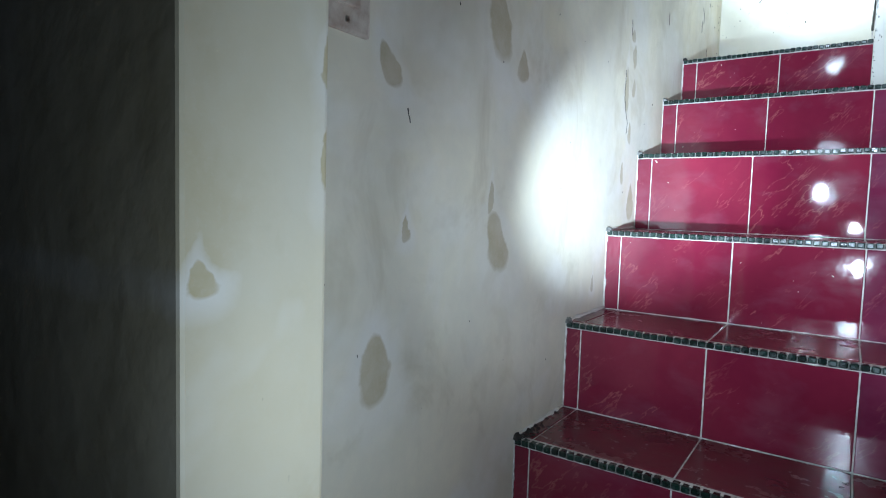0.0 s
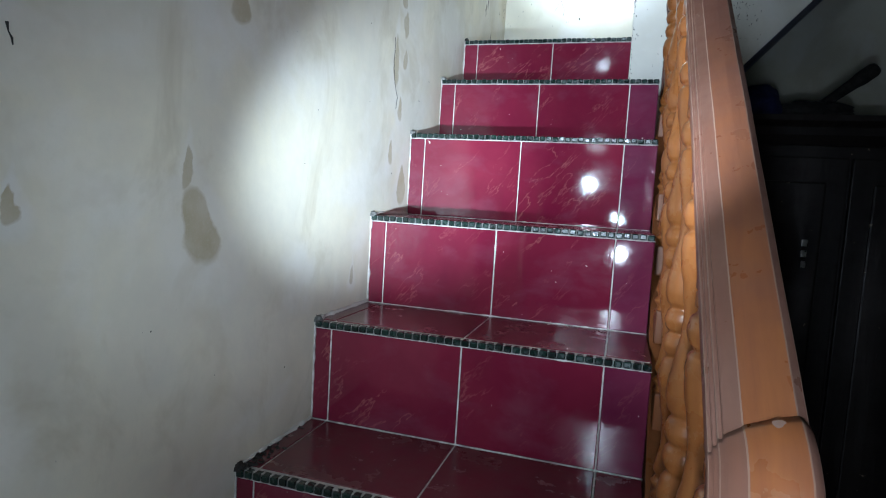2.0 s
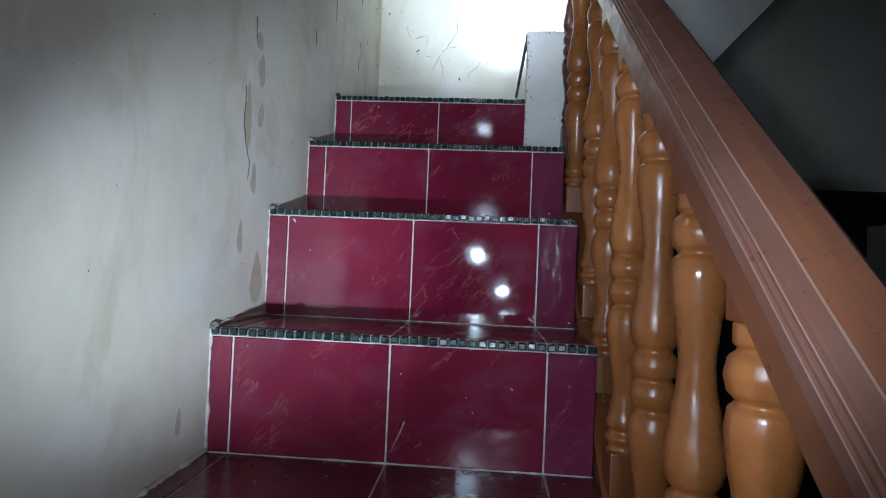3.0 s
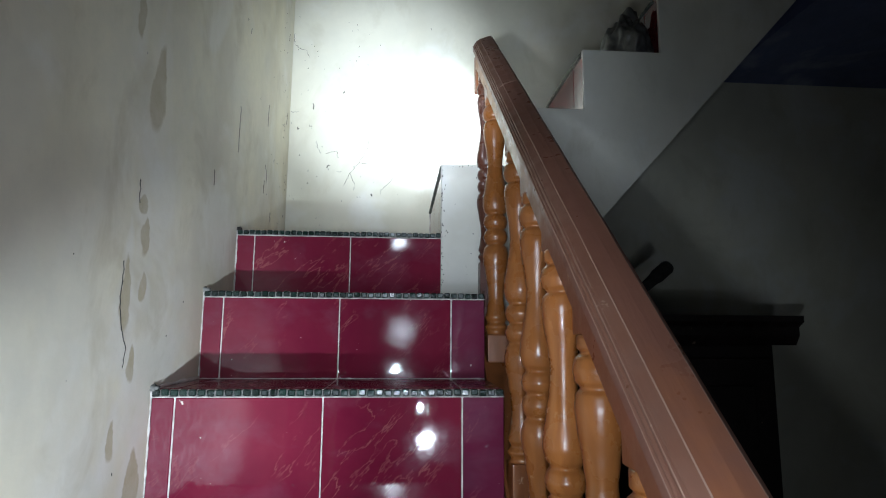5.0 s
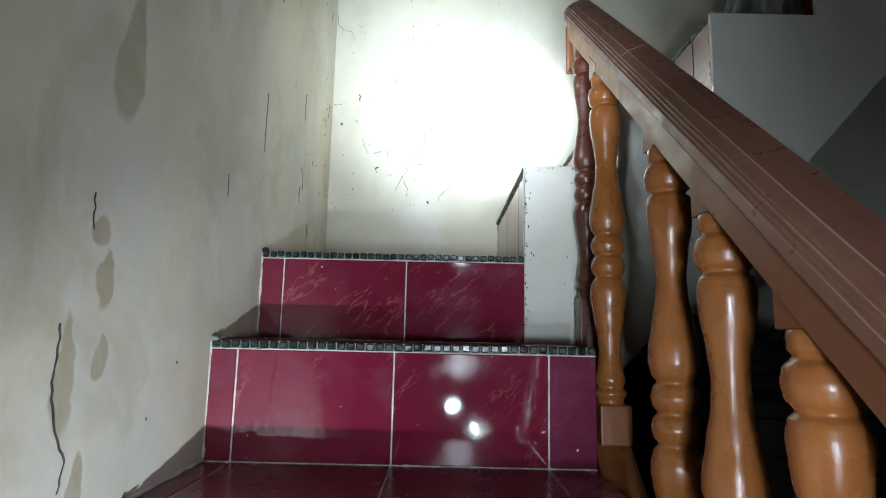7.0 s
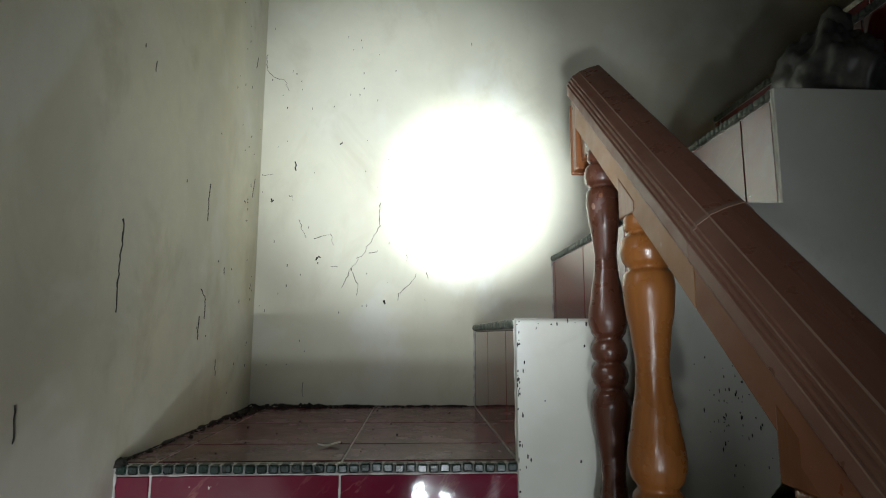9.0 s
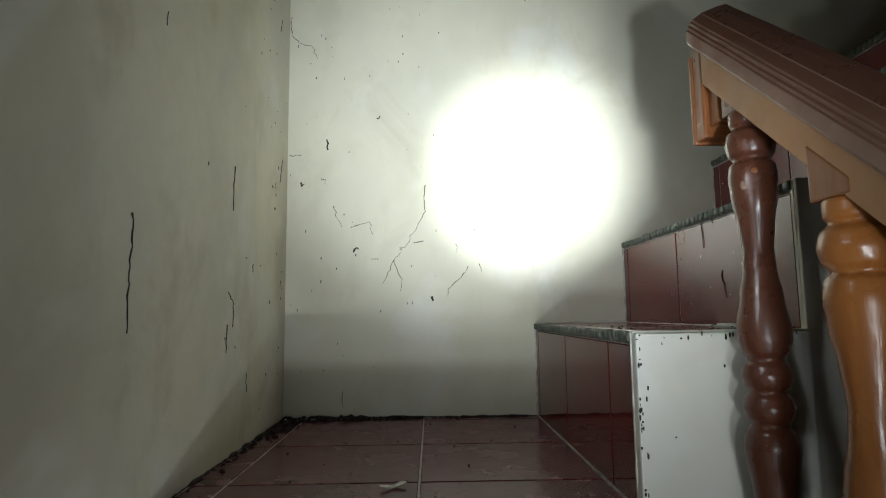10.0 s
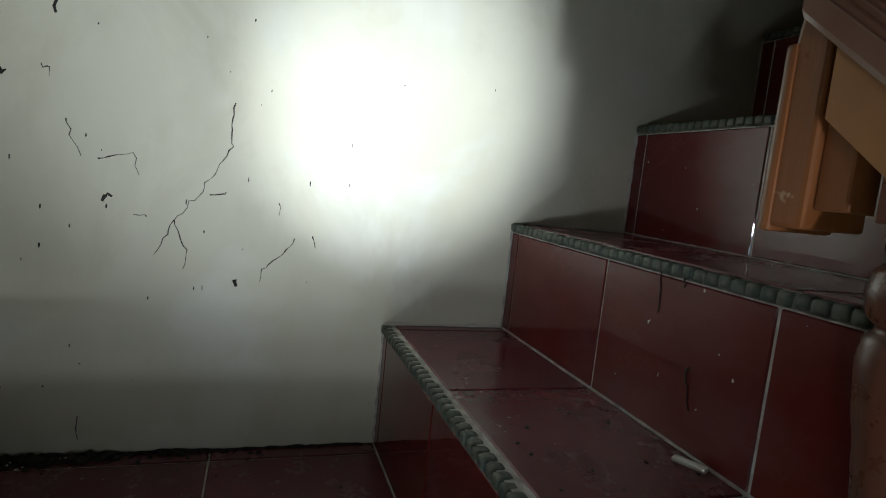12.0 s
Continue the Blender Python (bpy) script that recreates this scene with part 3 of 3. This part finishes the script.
# ---- sack on the third tread of the upper flight ----
sack = thing("plastic_sack", None, None, "crumpled grey plastic sack on an upper stair tread", "sack")
sack.location = (1.14, 1.40, 2.359)
part("bag", lump(0.072, 0.125, 0.13, 9, 0.22, 2.2, 5), rag_mat, sack, smooth=True)
neck = lump(0.026, 0.03, 0.06, 3, 0.3, 3.0, 3)
bmesh.ops.translate(neck, vec=(0.01, -0.03, 0.125), verts=neck.verts)
part("tied_neck", neck, rag_mat, sack, "gathered neck", smooth=True)

# ---- cracks, drips and dirt on the walls ----
def crack(points, wall, width=0.0016, seed=1):
    """A jagged hairline on a wall: points are (along, up), the rest is jitter."""
    rng = random.Random(seed)
    line = []
    for (a0, b0), (a1, b1) in zip(points, points[1:]):
        n = max(3, int(math.hypot(a1 - a0, b1 - b0) / 0.007))
        for k in range(n):
            f = k / n
            line.append((a0 + (a1 - a0) * f + rng.gauss(0, 0.0014), b0 + (b1 - b0) * f + rng.gauss(0, 0.0014)))
    line.append(points[-1])
    bm = bmesh.new()
    rows = []
    for k, (a, b) in enumerate(line):
        w = width * rng.uniform(0.35, 1.2) * (1 - 0.6 * k / len(line))
        p, q = line[max(0, k - 1)], line[min(len(line) - 1, k + 1)]
        t = Vector((q[0] - p[0], q[1] - p[1])).normalized() if q != p else Vector((0, 1))
        s = Vector((-t.y, t.x)) * w
        if wall == "back":
            rows.append([bm.verts.new((a + s.x, Y_BACK - d, b + s.y)) for d in (0.0002,)] + [bm.verts.new((a, Y_BACK - 0.0012, b)), bm.verts.new((a - s.x, Y_BACK - 0.0002, b - s.y))])
        else:
            rows.append([bm.verts.new((0.0002, a + s.x, b + s.y)), bm.verts.new((0.0012, a, b)), bm.verts.new((0.0002, a - s.x, b - s.y))])
    for r0, r1 in zip(rows, rows[1:]):
        for k in (0, 1):
            bm.faces.new((r0[k], r0[k + 1], r1[k + 1], r1[k]))
    return bm


back_wall, left_wall = bpy.data.objects["wall_back"], bpy.data.objects["wall_left"]
BACK_CRACKS = [
    [(0.003, 2.707), (0.005, 2.661), (0.026, 2.64), (0.052, 2.635), (0.064, 2.604)],
    [(0.003, 2.377), (0.013, 2.378), (0.031, 2.38)],
    [(0.305, 2.309), (0.307, 2.249), (0.29, 2.212), (0.262, 2.171), (0.237, 2.138)],
    [(0.237, 2.138), (0.224, 2.112), (0.212, 2.088)],
    [(0.237, 2.138), (0.243, 2.118), (0.255, 2.098), (0.251, 2.071)],
    [(0.402, 2.126), (0.383, 2.1), (0.357, 2.073), (0.355, 2.057)],
    [(0.103, 2.264), (0.11, 2.24), (0.122, 2.215)],
    [(0.142, 2.213), (0.161, 2.22), (0.185, 2.225), (0.191, 2.197)],
    [(0.425, 2.126), (0.431, 2.112)],
    [(0.204, 2.141), (0.186, 2.143)],
    [(0.202, 2.462), (0.206, 2.469)],
    [(0.088, 2.414), (0.09, 2.39)],
    [(0.032, 2.316), (0.031, 2.306), (0.038, 2.313)],
    [(0.075, 2.324), (0.084, 2.322), (0.085, 2.311)],
    [(0.148, 2.157), (0.153, 2.168), (0.16, 2.165)],
    [(0.32, 2.059), (0.323, 2.049)],
    [(0.282, 2.177), (0.299, 2.179), (0.303, 2.184)],
    [(0.377, 2.175), (0.376, 2.157)],
    [(0.126, 1.857), (0.128, 1.824)],
]
SMUDGES = (10, 11, 12, 14, 15)
for k, pts in enumerate(BACK_CRACKS):
    part("crack", crack(pts, "back", 0.0010 if k not in SMUDGES else 0.0030, k), crack_mat, back_wall, "thin branching crack")
LEFT_CRACKS = [
    [(1.226, 2.131), (1.224, 2.081), (1.223, 2.060)],
    [(1.223, 2.060), (1.224, 2.035), (1.224, 2.003)],
    [(1.543, 2.264), (1.537, 2.232), (1.538, 2.190)],
    [(1.523, 2.058), (1.548, 2.046), (1.552, 2.028)],
    [(1.552, 2.028), (1.550, 2.003)],
    [(1.525, 2.006), (1.523, 1.985), (1.522, 1.964)],
    [(1.649, 2.113), (1.648, 2.098)],
    [(1.287, 2.391), (1.284, 2.373)],
    [(1.817, 2.662), (1.802, 2.627)],
    [(1.837, 2.354), (1.821, 2.302)],
    [(1.626, 1.924), (1.629, 1.891)],
    [(1.042, 1.902), (1.044, 1.865)],
    [(-0.302, 1.392), (-0.296, 1.372)], [(0.640, 1.64), (0.636, 1.58), (0.645, 1.54), (0.668, 1.50), (0.662, 1.47)], [(0.672, 1.78), (0.676, 1.74)],
]
for k, pts in enumerate(LEFT_CRACKS):
    part("drip_mark", crack(pts, "left", 0.0027 if k in (0, 1, 2, 4, 5) else 0.0017, 40 + k), crack_mat, left_wall, "thin dark drip mark")

rng = random.Random(5)


def flecks(name, wall, count, span, owner):
    bm = bmesh.new()
    for _ in range(count):
        a, b = span(rng)
        w, h = rng.uniform(0.0005, 0.0014), rng.uniform(0.0008, 0.0045)
        c = (a, Y_BACK - 0.0004, b) if wall == "back" else (0.0004, a, b)
        r = bmesh.ops.create_icosphere(bm, subdivisions=1, radius=1)
        size = (w, 0.0008, h) if wall == "back" else (0.0008, w, h)
        bmesh.ops.scale(bm, vec=size, verts=r["verts"])
        bmesh.ops.translate(bm, vec=c, verts=r["verts"])
    ob = part(name, bm, crack_mat, owner, "scattered dark flecks")
    tagged(ob, kind="stuff")


flecks("flecks", "back", 60, lambda r: (min(abs(r.gauss(0, 0.22)), 0.8), r.uniform(1.9, 2.8)), back_wall)
flecks("flecks", "left", 45, lambda r: (1.88 - min(abs(r.gauss(0, 0.25)), 1.6), r.uniform(1.85, 2.75)), left_wall)
flecks("flecks", "left", 26, lambda r: (r.uniform(-0.55, 1.0), r.uniform(0.9, 1.9)), left_wall)

# dirty scratches low on the upper flight's white side
bm = bmesh.new()
for _ in range(60):
    x = rng.gauss(0.862, 0.030)
    z = max(rng.gauss(1.865, 0.050), SOFFIT(x) + 0.01)
    r = bmesh.ops.create_icosphere(bm, subdivisions=1, radius=1)
    bmesh.ops.scale(bm, vec=(rng.uniform(0.0005, 0.0013), 0.0008, rng.uniform(0.0006, 0.0045) * rng.random() + 0.0006), verts=r["verts"])
    bmesh.ops.translate(bm, vec=(x, Y_SIDE - 0.0004, z), verts=r["verts"])
tagged(part("scuffs", bm, crack_mat, upper, "dark scuffs on white plaster"), kind="stuff")


bm = bmesh.new()
for _ in range(70):
    along = rng.random()
    x, z = (X_LAND + abs(rng.gauss(0, 0.004)), 1.64 + 0.35 * along) if rng.random() < 0.6 else (X_LAND + 0.19 * along, 1.9955 - abs(rng.gauss(0, 0.005)))
    if rng.random() < 0.2:
        x, z = X_LAND + 0.19 * rng.random(), rng.uniform(1.66, 1.98)
    r = bmesh.ops.create_icosphere(bm, subdivisions=1, radius=1)
    bmesh.ops.scale(bm, vec=(rng.uniform(0.0005, 0.0016), 0.0008, rng.uniform(0.0007, 0.0040)), verts=r["verts"])
    bmesh.ops.translate(bm, vec=(x, 1.2543, z), verts=r["verts"])
tagged(part("chips", bm, crack_mat, upper, "dark chips along the white step's edges"), kind="stuff")

# drips on a riser of the upper flight, and paint chips on the dark baluster
for k, line in enumerate(([(1.508, 2.165), (1.505, 2.145), (1.503, 2.118)], [(1.449, 2.077), (1.446, 2.06), (1.440, 2.038)], [(1.47, 2.16), (1.471, 2.152)])):
    drip = crack(line, "left", 0.0016, 70 + k)
    bmesh.ops.scale(drip, vec=(-1, 1, 1), verts=drip.verts)
    bmesh.ops.translate(drip, vec=(UP[1][0] - 0.0004, 0, 0), verts=drip.verts)
    part("drip_mark", drip, crack_mat, upper, "thin black drip")
for turn, z, sx, sz in ((215, 2.150, 0.006, 0.010), (245, 2.163, 0.007, 0.006), (225, 2.02, 0.004, 0.006)):
    chip = lump(sx * 0.6, sz * 0.65, 0.0012, turn, 0.4, 2.0, 2)
    bmesh.ops.rotate(chip, verts=chip.verts, matrix=Matrix.Rotation(math.pi / 2, 3, "X") )
    bmesh.ops.rotate(chip, verts=chip.verts, matrix=Matrix.Rotation(radians(turn + 90), 3, "Z"))
    a = radians(turn)
    d = (z - dark.location.z) / dark.scale.z
    r = min(((abs(-b - d), q) for q, b in TURN))[1] * 0.92
    bmesh.ops.translate(chip, vec=(r * math.cos(a), r * math.sin(a), d), verts=chip.verts)
    part("paint_chip", chip, wood_worn if turn == 215 else wood_block, dark, "pale paint chip")


def crumbs(name, count, place, label, size=(0.002, 0.008), material=dirt_mat):
    bm = bmesh.new()
    for _ in range(count):
        x, y, z = place(rng)
        s = size[0] + (size[1] - size[0]) * rng.random() ** 2.2
        r = bmesh.ops.create_icosphere(bm, subdivisions=1, radius=s)
        for v in r["verts"]:
            v.co *= rng.uniform(0.45, 1.3)
            v.co.z = max(v.co.z * 0.7, -s * 0.2)
        bmesh.ops.translate(bm, vec=(x, y, z + s * 0.15), verts=r["verts"])
    return thing(name, bm, material, label, "dirt", kind="stuff")


crumbs("corner_dirt", 90, lambda r: (min(abs(r.gauss(0.0, 0.17)), 0.53) + 0.004, Y_BACK - 0.004 - abs(r.gauss(0, 0.010)), 1.80),
       "black dirt crumbs along the landing's wall")
crumbs("corner_dirt", 55, lambda r: (0.004 + abs(r.gauss(0, 0.007)), Y_BACK - abs(r.gauss(0, 0.22)) - 0.004, 1.80), "black dirt crumbs along the landing's side")
crumbs("dirt_clump", 120, lambda r: (min(0.006 + abs(r.gauss(0.02, 0.085)), 0.30), Y_BACK - 0.006 - abs(r.gauss(0, 0.013)), 1.80), "lumpy black dirt in the landing's corner", (0.004, 0.012))
crumbs("dirt_clump", 60, lambda r: (0.006 + abs(r.gauss(0, 0.016)), Y_BACK - 0.01 - abs(r.gauss(0, 0.075)), 1.80), "lumpy black dirt along the landing's side", (0.003, 0.010))
crumbs("corner_litter", 16, lambda r: (min(0.01 + abs(r.gauss(0.03, 0.08)), 0.22), Y_BACK - 0.015 - abs(r.gauss(0, 0.02)), 1.806), "pale crumbs lying on the black dirt", (0.0012, 0.0035), paper_mat)
crumbs("step_dirt", 70, lambda r: (0.004 + abs(r.gauss(0, 0.010)), 0.07 + abs(r.gauss(0, 0.06)), 0.80), "black dirt clump in a stair corner")
crumbs("tread_grit", 60, lambda r: (r.uniform(0.56, 0.74), r.uniform(1.27, 1.6), 1.997), "dark grit scattered on an upper tread", (0.0008, 0.003))
crumbs("landing_grit", 45, lambda r: (r.uniform(0.03, 0.53), r.uniform(1.28, 1.85), 1.80), "dark grit scattered on the landing", (0.0008, 0.003))

bm = box(-0.006, 0.006, -0.016, 0.016, 0, 0.0045, 0.002, 2)
for v in bm.verts:
    v.co.x *= 1 - 0.25 * (abs(v.co.y) / 0.016) ** 3
ob = thing("plastic_tag", bm, paper_mat, "small flat white plastic tag lying on an upper tread", "litter", smooth=True)
ob.matrix_world = pose(0.732, 1.412, 1.9975, 0, 0, 25)
bm = box(-0.018, 0.018, -0.003, 0.003, 0, 0.0015)
bmesh.ops.subdivide_edges(bm, edges=bm.edges[:], cuts=4)
for v in bm.verts:
    v.co.y += 0.006 * math.sin(v.co.x * 150)
    v.co.z += 0.004 * abs(v.co.x) / 0.018
ob = thing("paper_scrap", bm, paper_mat, "small curled white paper scrap on the landing", "litter")
ob.matrix_world = pose(0.268, 1.375, 1.801, 0, 0, 15)

# ---- hand-smeared grout and plaster beads along the joints ----
def bead(points, radius, seed):
    """A lumpy hand-laid bead along a line of points."""
    r = random.Random(seed)
    bm = bmesh.new()
    rings, total = [], []
    for a, b in zip(points, points[1:]):
        n = max(4, int((Vector(b) - Vector(a)).length / 0.008))
        total += [Vector(a).lerp(Vector(b), k / n) for k in range(n)]
    total.append(Vector(points[-1]))
    for k, c in enumerate(total):
        t = (total[min(k + 1, len(total) - 1)] - total[max(k - 1, 0)]).normalized()
        u = t.orthogonal().normalized()
        w = t.cross(u)
        rad = radius * (0.25 + 0.95 * abs(noise.noise(Vector((k * 0.31, seed * 1.7, 0)))) * 1.6 + r.uniform(-0.1, 0.15))
        rings.append([bm.verts.new(c + rad * (math.cos(q) * u + math.sin(q) * w)) for q in (k2 * math.pi / 3 for k2 in range(6))])
    for a, b in zip(rings, rings[1:]):
        for k in range(6):
            bm.faces.new((a[k], a[(k + 1) % 6], b[(k + 1) % 6], b[k]))
    bm.faces.new(rings[0][::-1])
    bm.faces.new(rings[-1])
    return bm


for i, (y, z) in enumerate(NOSE):
    low = NOSE[i - 1][1] if i else 0.0
    right = X_LAND if i == len(NOSE) - 1 else X_R
    part("grout_bead", bead([(0.001, y, low + 0.002), (0.001, y - 0.001, z - 0.003)], 0.0036, i), grout, stairs, smooth=True)
    part("grout_bead", bead([(0.002, y, low + 0.0005), (right, y, low + 0.0005)], 0.0020, 20 + i), grout, stairs, smooth=True)
    part("grout_bead", bead([(0.002, y - 0.0002, z - 0.0142), (right, y - 0.0002, z - 0.0142)], 0.0016, 40 + i), grout, stairs, smooth=True)
    if i + 1 < len(NOSE):
        part("plaster_bead", bead([(0.001, y + 0.002, z + 0.002), (0.001, NOSE[i + 1][0], z + 0.003)], 0.0065, 60 + i), side_paint, stairs, smooth=True)
for i, (x, z) in enumerate(UP[:4]):
    low = UP[i - 1][1] if i else 1.80
    part("grout_bead", bead([(x, Y_SIDE + 0.01, low + 0.0005), (x, Y_BACK - 0.002, low + 0.0005)], 0.0018, 80 + i), grout, upper, smooth=True)
    part("grout_bead", bead([(x - 0.0005, Y_BACK - 0.001, low + 0.002), (x - 0.0005, Y_BACK - 0.001, z - 0.003)], 0.0034, 90 + i), grout, upper, smooth=True)
    part("plaster_bead", bead([(x + 0.002, Y_BACK - 0.001, z + 0.002), (UP[i + 1][0], Y_BACK - 0.001, z + 0.002)], 0.0032, 95 + i), side_paint, upper, smooth=True)
    part("plaster_bead", bead([(x, Y_SIDE + 0.006, low + 0.003), (x - 0.001, Y_SIDE + 0.006, z - 0.001)], 0.0026, 99 + i), side_paint, upper, smooth=True)

part("dirt_line", bead([(0.002, Y_BACK - 0.002, 1.802), (0.16, Y_BACK - 0.003, 1.8025), (0.545, Y_BACK - 0.001, 1.8005)], 0.0036, 301), dirt_mat, stairs, "black crust along the wall")
part("dirt_line", bead([(0.001, 1.275, 1.8015), (0.001, 1.60, 1.8015), (0.003, Y_BACK - 0.003, 1.802)], 0.0030, 302), dirt_mat, stairs, "black crust along the wall")
for i, (y, z) in enumerate(NOSE[2:]):
    smear = lump(0.010, 0.010, 0.009, 11 + i, 0.5, 3.0, 3)
    bmesh.ops.translate(smear, vec=(0.003, y + 0.004, z - 0.004), verts=smear.verts)
    part("plaster_smear", smear, dirt_mat if i in (1, 6) else nosing_grout, stairs, "lump smeared over the nosing's end", smooth=True)

# ---- tiles and mosaics, piece by piece ----
for i, (y, z) in enumerate(NOSE):
    z_low = NOSE[i - 1][1] if i else 0.0
    right = X_LAND if i == len(NOSE) - 1 else X_R
    y_next = NOSE[i + 1][0] if i + 1 < len(NOSE) else Y_BACK
    cols = [c for c in JOINTS if c < right - 0.02] + [right]
    cols[1] -= 0.0028 * min(8 - i, 5)
    for a, b in zip(cols, cols[1:]):
        tile(stairs, a, b, y, y + T, z_low, z - 0.0142, tile_edge if a > 0.5 else tile_riser, "riser_tile")
        if i + 1 < len(NOSE):
            tile(stairs, a, b, y + 0.016, y_next, z - T, z, tile_tread, "tread_tile")
    if i > 1:
        mosaic(stairs, 0.001, right - 0.001, (y, z), "x")
for a, b in zip([0.0, 0.047, 0.301], [0.047, 0.301, X_LAND]):
    for y0, y1 in ((1.273, 1.40), (1.40, 1.625), (1.625, 1.852), (1.852, Y_BACK)):
        tile(stairs, a, b, y0, y1, 1.80 - T, 1.80, tile_tread, "tread_tile")

Y_JOINTS = [Y_SIDE + 0.012, 1.362, 1.606, 1.858, Y_BACK]
for i, (x, z) in enumerate(UP):
    z_low = UP[i - 1][1] if i else 1.80
    x_next = UP[i + 1][0] if i + 1 < len(UP) else 1.95
    for a, b in zip(Y_JOINTS, Y_JOINTS[1:]):
        tile(upper, x, x + T, a, b, z_low, z - 0.0142, tile_upper, "riser_tile")
        tile(upper, x + 0.016, x_next, a, b, z - T, z, tile_tread, "tread_tile")
    if i < 4:
        mosaic(upper, Y_SIDE + 0.006, Y_BACK - 0.001, (x, z), "y")
